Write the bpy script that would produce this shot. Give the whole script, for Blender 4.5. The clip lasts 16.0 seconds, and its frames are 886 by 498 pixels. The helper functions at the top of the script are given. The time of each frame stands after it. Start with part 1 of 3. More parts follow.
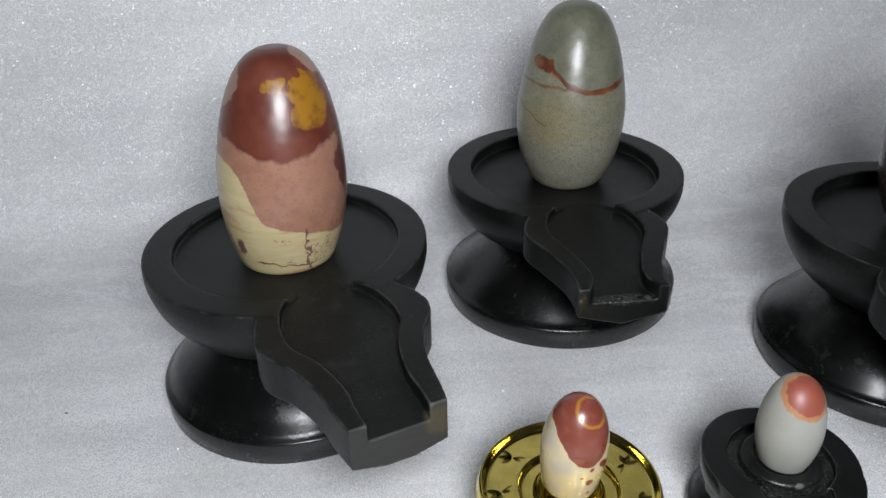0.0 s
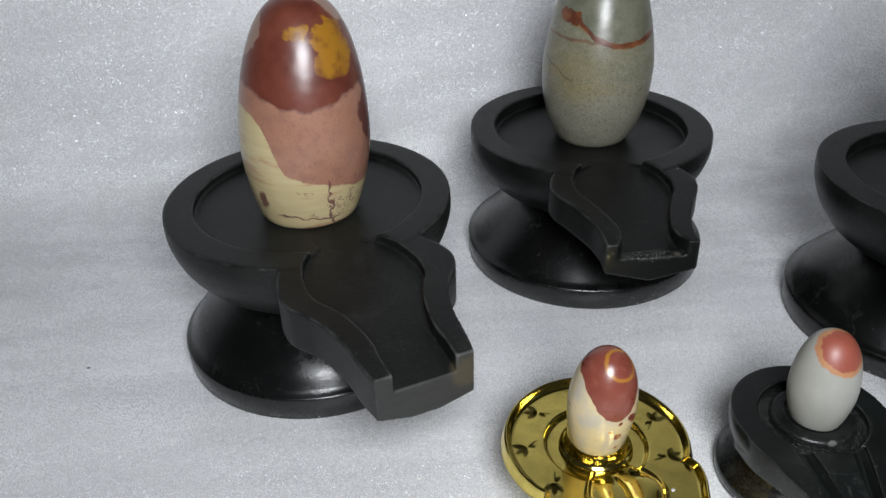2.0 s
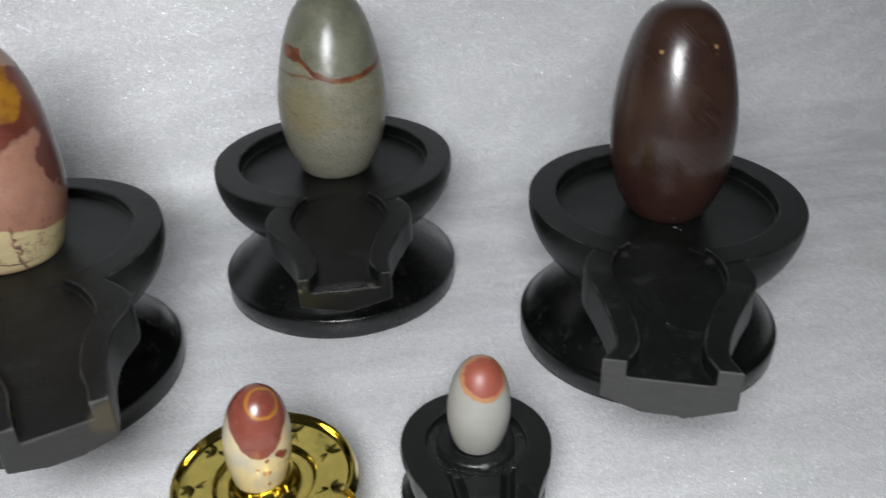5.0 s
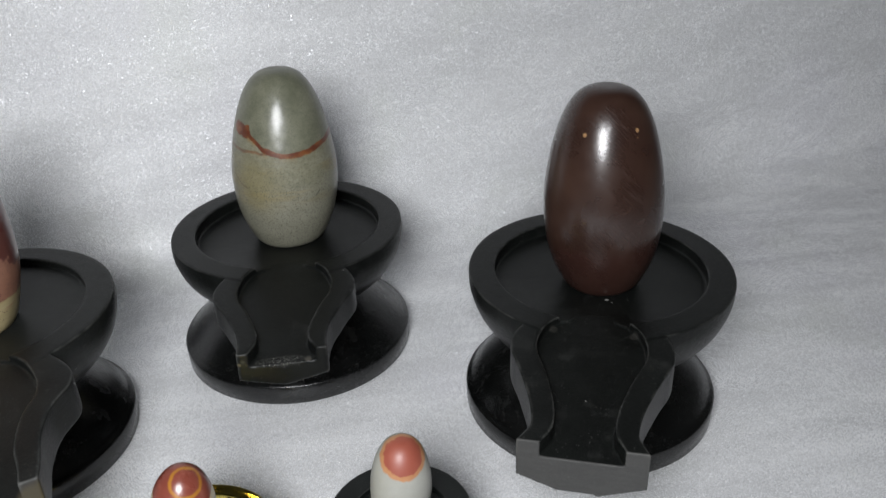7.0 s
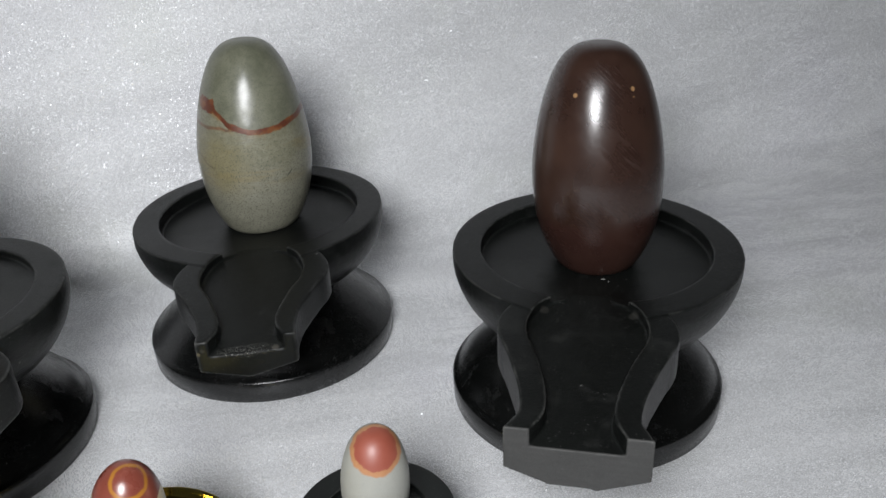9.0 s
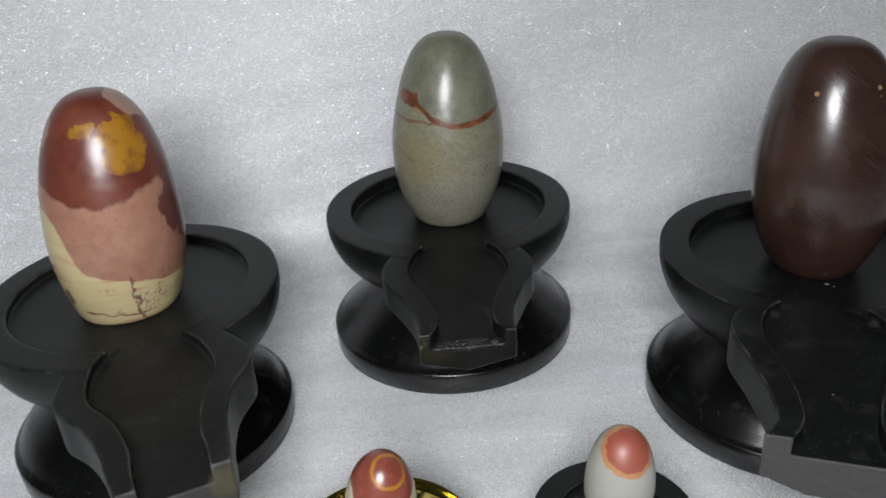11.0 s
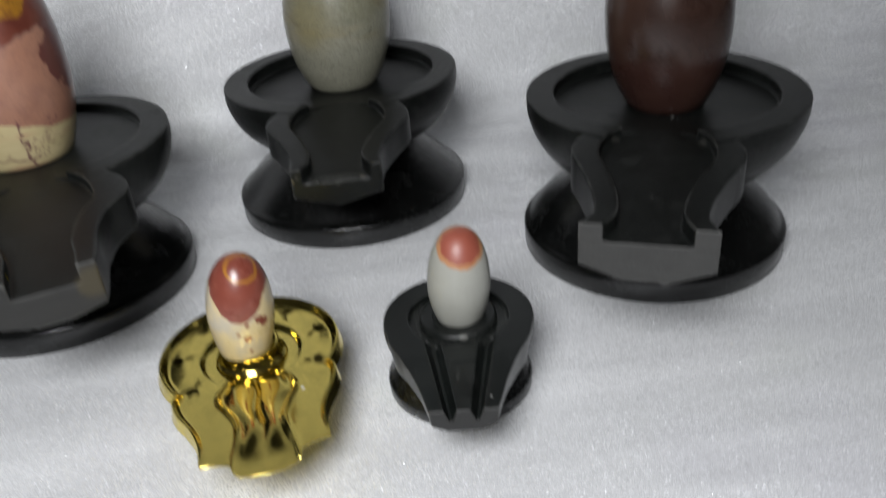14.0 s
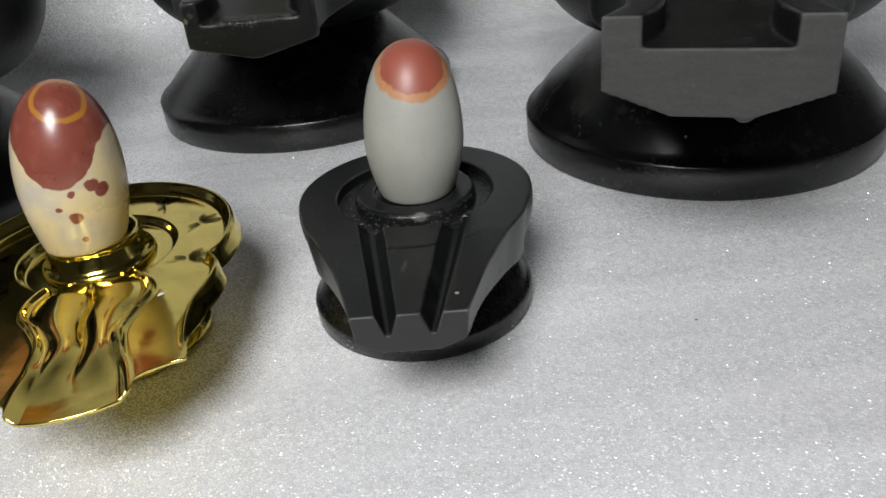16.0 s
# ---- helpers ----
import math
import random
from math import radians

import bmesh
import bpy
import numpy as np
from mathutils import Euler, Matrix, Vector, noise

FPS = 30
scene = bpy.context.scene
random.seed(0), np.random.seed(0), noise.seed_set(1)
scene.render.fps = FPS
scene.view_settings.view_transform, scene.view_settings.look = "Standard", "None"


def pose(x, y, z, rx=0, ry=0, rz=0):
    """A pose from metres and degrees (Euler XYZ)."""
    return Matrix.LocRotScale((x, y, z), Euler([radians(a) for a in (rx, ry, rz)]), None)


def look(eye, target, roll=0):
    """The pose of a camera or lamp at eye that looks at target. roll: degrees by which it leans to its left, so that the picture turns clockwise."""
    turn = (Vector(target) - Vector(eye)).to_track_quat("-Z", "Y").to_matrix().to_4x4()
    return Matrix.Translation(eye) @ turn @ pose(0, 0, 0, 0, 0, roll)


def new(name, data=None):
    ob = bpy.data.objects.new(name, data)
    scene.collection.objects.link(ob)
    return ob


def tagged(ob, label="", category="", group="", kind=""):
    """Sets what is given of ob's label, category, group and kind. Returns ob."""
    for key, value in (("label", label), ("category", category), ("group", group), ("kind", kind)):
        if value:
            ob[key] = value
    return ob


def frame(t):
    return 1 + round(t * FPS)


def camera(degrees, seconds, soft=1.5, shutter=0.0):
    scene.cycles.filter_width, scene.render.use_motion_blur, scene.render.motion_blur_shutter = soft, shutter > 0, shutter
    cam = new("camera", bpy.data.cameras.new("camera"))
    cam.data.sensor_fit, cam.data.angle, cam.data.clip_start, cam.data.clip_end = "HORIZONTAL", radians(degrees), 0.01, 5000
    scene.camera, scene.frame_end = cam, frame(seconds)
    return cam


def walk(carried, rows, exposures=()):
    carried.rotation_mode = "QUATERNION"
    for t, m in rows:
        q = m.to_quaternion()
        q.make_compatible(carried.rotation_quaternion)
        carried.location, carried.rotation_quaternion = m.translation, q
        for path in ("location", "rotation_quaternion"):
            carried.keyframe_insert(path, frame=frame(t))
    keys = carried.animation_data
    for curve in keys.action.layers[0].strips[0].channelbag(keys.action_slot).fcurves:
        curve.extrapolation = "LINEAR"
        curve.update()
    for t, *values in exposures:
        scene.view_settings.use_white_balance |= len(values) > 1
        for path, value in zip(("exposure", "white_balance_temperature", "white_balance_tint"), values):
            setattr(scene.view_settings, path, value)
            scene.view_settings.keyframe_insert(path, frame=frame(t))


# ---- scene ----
cam = camera(57.7, 16.0, 1.5, 0.5)
METRES, EYE, TILT, LEAN, TURN = 0.75, 0.326, -29.55, 1.14, 0.0
ROWS = [
    (0.0, 0.0, 0.0, 0.0, 0.0, 0.0, -0.0),
    (0.5, 0.001, 0.0, -0.0019, 0.01, -0.17, 0.0),
    (1.0, -0.0059, 0.0141, -0.0181, 0.37, -1.02, -0.16),
    (1.5, -0.0085, 0.0122, -0.0176, 0.84, -1.74, -0.27),
    (2.0, -0.0071, 0.0098, -0.0154, 1.06, -1.76, -0.32),
    (2.5, -0.0043, 0.0026, -0.0097, 1.13, -1.48, -0.23),
    (3.0, -0.0034, 0.0016, -0.0087, 1.13, -1.28, -0.08),
    (3.5, 0.003, -0.0096, 0.0013, 0.93, -0.85, 0.14),
    (4.0, 0.0285, -0.0141, 0.0234, 0.08, -0.36, 0.24),
    (4.5, 0.1061, -0.0207, 0.0305, -1.26, -0.26, 0.76),
    (5.0, 0.1715, -0.0015, -0.0033, -3.21, -0.75, 1.98),
    (5.2, 0.1795, 0.0018, -0.0019, -3.858, -1.364, 2.529),
    (7.3, 0.2302, -0.0274, 0.0291, -2.406, 2.152, 2.077),
    (7.5, 0.2284, -0.025, 0.0303, -2.61, 2.49, 2.31),
    (8.0, 0.2431, -0.0039, 0.0223, -2.46, 2.88, 2.69),
    (8.5, 0.2478, 0.0111, 0.0108, -2.64, 2.97, 2.74),
    (9.0, 0.2432, 0.0296, -0.0003, -2.55, 2.69, 2.95),
    (9.5, 0.2277, 0.0478, -0.0065, -2.1, 2.69, 3.04),
    (10.0, 0.1837, 0.0549, -0.0056, -0.78, 3.17, 2.64),
    (10.2, 0.1621, 0.0522, 0.0013, -0.18, 2.895, 2.289),
    (12.3, 0.1313, -0.0088, 0.0047, 4.789, 1.910, 0.715),
    (12.5, 0.1509, -0.0153, 0.0132, 4.03, 2.14, 1.21),
    (13.0, 0.2035, -0.0197, 0.0244, 2.26, 1.27, 2.15),
    (13.5, 0.2039, -0.0516, -0.0013, 0.76, -0.38, 2.22),
    (14.0, 0.2231, -0.0056, -0.0834, 1.42, -0.87, 2.69),
    (14.5, 0.2492, 0.0879, -0.1341, 2.07, -1.37, 3.36),
    (15.0, 0.263, 0.1487, -0.1514, 2.53, -0.89, 3.83),
    (15.5, 0.2568, 0.1675, -0.1598, 2.6, -0.14, 3.46),
    (16.0, 0.2437, 0.1807, -0.1602, 2.66, 0.02, 3.0),
]
EXPOSURE = [(0.0, -0.16, 6230, 10), (4.0, -0.22, 6250, 10), (5.0, -0.11, 6350, 10), (10.0, -0.06, 6350, 10), (12.5, -0.32, 6300, 10), (13.5, -0.20, 6300, 10), (14.5, -0.38, 6450, 10), (16.0, -0.30, 6500, 10)]
walk(cam, [(t, pose(0, 0, EYE, TILT, LEAN, TURN) @ pose(METRES * x, METRES * y, METRES * z, 90 + pitch, roll, yaw)) for t, x, y, z, yaw, pitch, roll in ROWS], EXPOSURE)

# ---- light: a small white lamp beside the camera, a weak ceiling lamp, dim room ----
world = bpy.data.worlds.new("room_air")
world.use_nodes = True
world.node_tree.nodes["Background"].inputs["Color"].default_value = (0.9, 0.95, 1.0, 1)
world.node_tree.nodes["Background"].inputs["Strength"].default_value = 0.004
scene.world = world


def lamp(name, kind, place, power, size, colour, target=None):
    data = bpy.data.lights.new(name, kind)
    data.energy, data.color = power, colour
    if kind == "AREA":
        data.shape, data.size = "DISK", size
    else:
        data.shadow_soft_size = size
    ob = new(name, data)
    ob.matrix_world = look(place, target) if target else pose(*place)
    return ob


lamp("phone_lamp", "AREA", (0.074, -0.13, 0.460), 5.6, 0.24, (1.0, 1.0, 1.005), (0.1, 0.42, 0.10))
lamp("ceiling_lamp", "AREA", (-0.003, -2.6, 2.3), 9.0, 0.16, (0.95, 0.97, 1.0), (0.1, 0.4, 0))


# ---- material helpers ----
class Nodes:
    """A small writer of shader nodes for one material."""

    def __init__(self, name):
        self.mat = bpy.data.materials.new(name)
        self.mat.use_nodes = True
        self.tree = self.mat.node_tree
        self.bsdf = self.tree.nodes["Principled BSDF"]
        self.co = self.tree.nodes.new("ShaderNodeTexCoord").outputs["Object"]
        xyz = self.tree.nodes.new("ShaderNodeSeparateXYZ")
        self.link(self.co, xyz.inputs[0])
        self.x, self.y, self.z = xyz.outputs

    def link(self, a, socket):
        if hasattr(a, "node"):
            self.tree.links.new(a, socket)
        elif isinstance(a, (tuple, list)) and len(a) == 3 and socket.type == "RGBA":
            socket.default_value = (*a, 1)
        else:
            socket.default_value = a

    def op(self, kind, a, b=0.0, c=0.0):
        n = self.tree.nodes.new("ShaderNodeMath")
        n.operation = kind
        for s, v in zip(n.inputs, (a, b, c)):
            self.link(v, s)
        return n.outputs[0]

    def add(self, a, b):
        return self.op("ADD", a, b)

    def mul(self, a, b):
        return self.op("MULTIPLY", a, b)

    def vec(self, kind, a, b=(0, 0, 0)):
        n = self.tree.nodes.new("ShaderNodeVectorMath")
        n.operation = kind
        self.link(a, n.inputs[0])
        self.link(b, n.inputs[1])
        return n.outputs["Value" if kind in ("DISTANCE", "LENGTH", "DOT_PRODUCT") else "Vector"]

    def step(self, v, lo, hi):
        """0 below lo to 1 above hi, smoothly (or falling, if hi < lo)."""
        n = self.tree.nodes.new("ShaderNodeMapRange")
        n.interpolation_type = "SMOOTHSTEP"
        flip = hi < lo
        self.link(v, n.inputs[0])
        for s, k in zip(n.inputs[1:5], (min(lo, hi), max(lo, hi), 1.0 if flip else 0.0, 0.0 if flip else 1.0)):
            s.default_value = k
        return n.outputs[0]

    def noise(self, scale, detail=3.0, rough=0.55, stretch=None, co=None):
        co = co or self.co
        if stretch:
            co = self.vec("MULTIPLY", co, stretch)
        n = self.tree.nodes.new("ShaderNodeTexNoise")
        self.link(co, n.inputs["Vector"])
        for k, v in (("Scale", scale), ("Detail", detail), ("Roughness", rough)):
            n.inputs[k].default_value = v
        return n.outputs[0]

    def cells(self, scale, out="Distance", co=None):
        n = self.tree.nodes.new("ShaderNodeTexVoronoi")
        self.link(co or self.co, n.inputs["Vector"])
        n.inputs["Scale"].default_value = scale
        return n.outputs[out]

    def warped(self, amount, scale):
        """The place, shaken by noise of that amount in metres."""
        n = self.tree.nodes.new("ShaderNodeTexNoise")
        self.link(self.co, n.inputs["Vector"])
        n.inputs["Scale"].default_value, n.inputs["Detail"].default_value = scale, 4.0
        off = self.vec("MULTIPLY", self.vec("SUBTRACT", n.outputs["Color"], (0.5, 0.5, 0.5)), (2 * amount,) * 3)
        return self.vec("ADD", self.co, off)

    def mix(self, fac, a, b):
        n = self.tree.nodes.new("ShaderNodeMix")
        n.data_type = "RGBA"
        self.link(fac, n.inputs[0])
        self.link(a, n.inputs[6])
        self.link(b, n.inputs[7])
        return n.outputs[2]

    def bump(self, height, strength, distance, normal=None):
        n = self.tree.nodes.new("ShaderNodeBump")
        n.inputs["Strength"].default_value, n.inputs["Distance"].default_value = strength, distance
        self.link(height, n.inputs["Height"])
        if normal:
            self.link(normal, n.inputs["Normal"])
        return n.outputs[0]

    def set(self, **values):
        names = dict(colour="Base Color", rough="Roughness", metal="Metallic", normal="Normal", coat="Coat Weight", coat_rough="Coat Roughness", spec="Specular IOR Level", sss="Subsurface Weight")
        for k, v in values.items():
            self.link(v, self.bsdf.inputs[names[k]])
        return self.mat


def split(n, co):
    s = n.tree.nodes.new("ShaderNodeSeparateXYZ")
    n.link(co, s.inputs[0])
    return s.outputs


# ---- materials ----
def foam_material():
    """White packing foam: soft streaks that paint in its ripples' shading, a skin of fine cells, and burst cells that
    glint each its own way.
    """
    n = Nodes("foam_sheet")
    slant = n.tree.nodes.new("ShaderNodeCombineXYZ")
    for socket, v in zip(slant.inputs, (n.x, n.add(n.y, n.mul(n.x, -0.10)), n.add(n.z, n.mul(n.x, -0.22)))):
        n.link(v, socket)
    slant = slant.outputs[0]
    band = n.noise(1.0, 2, 0.4, (2.6, 24.0, 20.0), slant)
    band2 = n.noise(1.0, 3, 0.6, (8.0, 85.0, 70.0), slant)
    blotch = n.noise(7.0, 3, 0.5)
    # shading of the ripples put into the colour, along the same bands as the bump
    tone = n.add(n.mul(n.step(band, 0.32, 0.68), 0.9), n.mul(n.step(band2, 0.3, 0.7), 0.1))
    colour = n.mix(tone, (0.595, 0.600, 0.606), (0.675, 0.680, 0.685))
    colour = n.mix(n.mul(n.step(blotch, 0.5, 0.72), 0.25), colour, (0.56, 0.55, 0.61))
    colour = n.mix(n.mul(n.step(n.noise(11.0, 3, 0.5), 0.55, 0.72), 0.3), colour, (0.57, 0.595, 0.55))
    fine = n.cells(850.0)
    grain = n.noise(1700.0, 2, 0.6)
    film = n.noise(330.0, 3, 0.6)
    height = n.add(n.add(n.mul(fine, 0.5), n.mul(grain, 0.6)), n.mul(film, 0.8))
    wrinkle = n.bump(n.add(band, n.mul(band2, 0.015)), 0.60, 0.005)
    normal = n.bump(height, 0.17, 0.0006, wrinkle)
    for scale, spread in ((640.0, 0.12), (1150.0, 0.15)):  # each cell of the skin faces its own way
        lean = n.vec("MULTIPLY", n.vec("SUBTRACT", n.cells(scale, "Color"), (0.5, 0.5, 0.5)), (spread,) * 3)
        normal = n.vec("NORMALIZE", n.vec("ADD", normal, lean))
    n.set(colour=colour, rough=0.42, normal=normal, spec=0.5)
    geo = n.tree.nodes.new("ShaderNodeNewGeometry").outputs["Normal"]
    last = n.bsdf.outputs[0]
    patchy = n.add(0.60, n.mul(0.7, n.step(n.noise(26.0, 4, 0.6, (0.5, 1.6, 1.4), slant), 0.35, 0.75)))
    for scale, spread, rough, amount in ((1400.0, 2.3, 0.38, 0.92), (950.0, 2.5, 0.36, 0.22), (1900.0, 2.3, 0.46, 0.40)):
        pick = n.cells(scale, "Color")
        facet = n.vec("MULTIPLY", n.vec("SUBTRACT", pick, (0.5, 0.5, 0.5)), (spread,) * 3)
        gloss = n.tree.nodes.new("ShaderNodeBsdfGlossy")
        gloss.inputs["Roughness"].default_value = rough
        n.link(n.vec("NORMALIZE", n.vec("ADD", geo, facet)), gloss.inputs["Normal"])
        shine = n.mul(n.step(n.cells(scale), 0.46, 0.22), n.mul(patchy, amount))
        n.link(n.mix(shine, (0.0, 0.0, 0.0), (0.95, 0.97, 1.0)), gloss.inputs["Color"])
        both = n.tree.nodes.new("ShaderNodeAddShader")
        n.link(last, both.inputs[0])
        n.link(gloss.outputs[0], both.inputs[1])
        last = both.outputs[0]
    n.link(last, n.tree.nodes["Material Output"].inputs["Surface"])
    return n.mat


def black_stone(name, colour, rough, seed, raw=None, spots=(), spec=0.20, worn=0.6, grit=None):
    """Waxed black soapstone with worn patches, scratches and pale dust specks."""
    n = Nodes(name)
    co = n.vec("ADD", n.co, (seed, 0.3 * seed, 0.0))
    cloud = n.noise(28.0, 4, 0.6, co=co)
    fine = n.noise(900.0, 3, 0.65, co=co)
    wear = n.step(n.noise(55.0, 5, 0.65, co=co), 0.55, 0.75)
    c = n.mix(n.step(cloud, 0.35, 0.7), colour, tuple(1.7 * v for v in colour))
    c = n.mix(n.mul(wear, 0.22), c, (0.045, 0.046, 0.043))
    speck = n.mul(n.step(n.cells(150.0, co=co), 0.10, 0.06), n.step(n.noise(60.0, 2, co=co), 0.66, 0.70))
    dust = n.mul(n.step(n.cells(460.0, co=co), 0.16, 0.08), n.step(n.noise(45.0, 3, co=co), 0.47, 0.56))
    speck = n.op("MAXIMUM", speck, n.mul(dust, 0.22))
    c = n.mix(n.mul(n.step(fine, 0.5, 0.72), 0.5), c, tuple(2.6 * v for v in colour))
    c = n.mix(n.mul(speck, 0.6), c, (0.42, 0.42, 0.40))
    r = n.add(rough, n.add(n.mul(cloud, 0.16), n.mul(fine, 0.10)))
    r = n.add(r, n.mul(wear, 0.15))
    tool = n.noise(1.0, 3, 0.6, (160.0, 160.0, 900.0), co)
    h = n.add(n.mul(fine, 0.5), n.mul(tool, 0.35))
    if raw:  # the spout's sawn, unwaxed end; its pale colour also paints in the lamp's light
        end = n.step(n.add(n.y, n.mul(fine, 0.0006)), -raw, -raw - 0.0008)
        tone = 23.0 * colour[0] if colour[0] < 0.004 else 8.5 * colour[0]
        c = n.mix(end, c, n.mix(n.add(n.mul(n.noise(1.0, 4, 0.65, (90.0, 90.0, 420.0), co), 0.55), n.mul(fine, 0.45)), (0.27 * tone, 0.275 * tone, 0.265 * tone), (0.78 * tone, 0.77 * tone, 0.74 * tone)))
        r = n.add(r, n.mul(end, 0.2))
    edge = n.tree.nodes.new("ShaderNodeNewGeometry").outputs["Pointiness"]
    rub = n.mul(n.step(edge, 0.516, 0.575), n.step(n.noise(90.0, 5, 0.7, co=co), 0.38, 0.62))
    c = n.mix(n.mul(rub, worn), c, (0.10, 0.10, 0.094))
    scuff = n.mul(n.step(n.noise(1.0, 4, 0.7, (240.0, 60.0, 240.0), co), 0.60, 0.72), n.step(n.noise(22.0, 3, co=co), 0.45, 0.65))
    c = n.mix(n.mul(scuff, 0.30), c, (0.09, 0.09, 0.085))
    if grit:  # sandy dust caught round a point: place, reach, share
        place, squash, near, far, share = grit
        d = n.vec("LENGTH", n.vec("MULTIPLY", n.vec("SUBTRACT", n.warped(0.002, 300.0), place), squash))
        zone = n.mul(n.step(d, far, far - 0.002), n.step(d, near - 0.001, near + 0.001))
        grains = n.op("MAXIMUM", n.step(n.noise(1500.0, 2, 0.7, co=co), 0.56, 0.66), n.step(n.cells(520.0, co=co), 0.26, 0.14))
        c = n.mix(n.mul(n.mul(zone, grains), share), c, (0.22, 0.22, 0.20))
        h = n.add(h, n.mul(n.mul(zone, n.noise(1100.0, 3, 0.7, co=co)), 1.6))
    for place, size, tint in spots:
        d = n.vec("DISTANCE", n.warped(0.35 * size, 0.9 / size), place)
        c = n.mix(n.mul(n.step(d, size, 0.6 * size), 0.85), c, tint)
    return n.set(colour=c, rough=r, normal=n.bump(h, 0.6 if spec < 0.3 else 0.22, 0.0006), spec=spec)


def jasper_banded():
    """Red-brown crown with an ochre patch, pink middle, cream foot with purple veins."""
    n = Nodes("jasper_banded")
    wx, wy, wz = split(n, n.warped(0.005, 60.0))
    tx, ty, tz = split(n, n.warped(0.0022, 160.0))
    grain = n.noise(900.0, 2, 0.6)
    cloud = n.noise(45.0, 4, 0.6)
    mottle = n.noise(130.0, 4, 0.65)
    cream = n.mix(n.noise(1.0, 3, 0.5, (30.0, 30.0, 330.0)), (0.40, 0.32, 0.16), (0.55, 0.47, 0.27))
    cream = n.mix(n.mul(n.step(n.noise(1.0, 3, 0.6, (25.0, 25.0, 160.0)), 0.54, 0.66), 0.6), cream, (0.38, 0.20, 0.12))
    pink = n.mix(cloud, (0.255, 0.118, 0.075), (0.36, 0.190, 0.128))
    pink = n.mix(n.mul(n.step(mottle, 0.42, 0.66), 0.45), pink, (0.20, 0.098, 0.072))
    pink = n.mix(n.mul(n.step(grain, 0.57, 0.68), 0.5), pink, (0.16, 0.075, 0.06))
    red = n.mix(n.step(cloud, 0.35, 0.7), (0.090, 0.022, 0.014), (0.150, 0.042, 0.025))
    yellow = n.mix(n.step(n.noise(150.0, 4, 0.6), 0.42, 0.68), (0.29, 0.135, 0.012), (0.165, 0.066, 0.013))
    # cream below a line that falls from left to right, pink above it
    line = n.add(n.mul(tx, -0.36), 0.0338)
    line = n.add(line, n.mul(n.step(tx, -0.002, -0.019), 0.024))
    c = n.mix(n.step(n.op("SUBTRACT", tz, line), -0.0006, 0.0006), cream, pink)
    # veins in the cream foot
    trunk = n.op("ABSOLUTE", n.add(n.op("SUBTRACT", split(n, n.warped(0.005, 190.0))[0], 0.0160), n.mul(n.z, -0.06)))
    veins = n.mul(n.step(trunk, 0.0008, 0.0003), n.step(n.y, 0.0, -0.01))
    twig = n.op("ABSOLUTE", n.op("SUBTRACT", split(n, n.warped(0.003, 150.0))[2], n.add(n.mul(n.x, -0.12), 0.0085)))
    veins = n.op("MAXIMUM", veins, n.mul(n.step(twig, 0.0008, 0.0003), n.mul(n.step(n.x, -0.014, -0.008), n.step(n.x, 0.024, 0.018))))
    fret = n.op("ABSOLUTE", n.op("SUBTRACT", n.noise(110.0, 4, 0.6), 0.5))
    veins = n.op("MAXIMUM", veins, n.mul(n.step(fret, 0.014, 0.005), n.step(n.noise(30.0, 2), 0.56, 0.62)))
    c = n.mix(n.mul(n.mul(veins, n.step(n.z, 0.0325, 0.0285)), 0.85), c, (0.10, 0.028, 0.040))
    flank = n.vec("DISTANCE", n.warped(0.010, 110.0), (0.0400, 0.0060, 0.0570))
    c = n.mix(n.mul(n.step(flank, 0.0185, 0.0170), 0.9), c, (0.085, 0.024, 0.022))
    side = n.vec("DISTANCE", n.warped(0.009, 90.0), (0.0400, 0.0150, 0.0760))
    c = n.mix(n.mul(n.step(side, 0.0205, 0.0185), 0.9), c, (0.090, 0.024, 0.020))
    stain = n.vec("DISTANCE", n.warped(0.007, 120.0), (-0.0185, -0.0240, 0.0185))
    c = n.mix(n.mul(n.step(stain, 0.0052, 0.0030), 0.85), c, (0.10, 0.028, 0.034))
    # red crown, hanging lowest in the middle
    edge = n.add(n.mul(n.op("ABSOLUTE", n.add(wx, -0.012)), 0.29), 0.0688)
    rim = n.op("SUBTRACT", n.add(wz, n.mul(n.op("SUBTRACT", mottle, 0.5), 0.008)), edge)
    c = n.mix(n.mul(n.step(n.op("ABSOLUTE", rim), 0.0022, 0.0004), 0.55), c, (0.11, 0.055, 0.055))
    c = n.mix(n.step(rim, -0.0005, 0.0007), c, red)
    ragged = n.warped(0.0065, 95.0)
    spot = n.op("SUBTRACT", n.vec("DISTANCE", ragged, (0.0265, -0.0110, 0.0930)), 0.0112)
    for place, r in (((0.0035, -0.0185, 0.1045), 0.0032), ((0.0090, -0.0165, 0.1055), 0.0044), ((0.0175, -0.0125, 0.1020), 0.0064), ((0.0225, -0.0185, 0.0905), 0.0080), ((0.0225, -0.0060, 0.1045), 0.0070)):
        spot = n.op("MINIMUM", spot, n.op("SUBTRACT", n.vec("DISTANCE", ragged, place), r))
    c = n.mix(n.step(spot, 0.0005, -0.0005), c, yellow)
    bare = n.op("MINIMUM", n.vec("DISTANCE", n.warped(0.005, 120.0), (-0.0220, -0.0010, 0.1035)), n.vec("DISTANCE", n.warped(0.005, 120.0), (0.0240, 0.0100, 0.1165)))
    c = n.mix(n.step(bare, 0.0134, 0.0124), c, n.mix(0.5, pink, (0.25, 0.19, 0.15)))
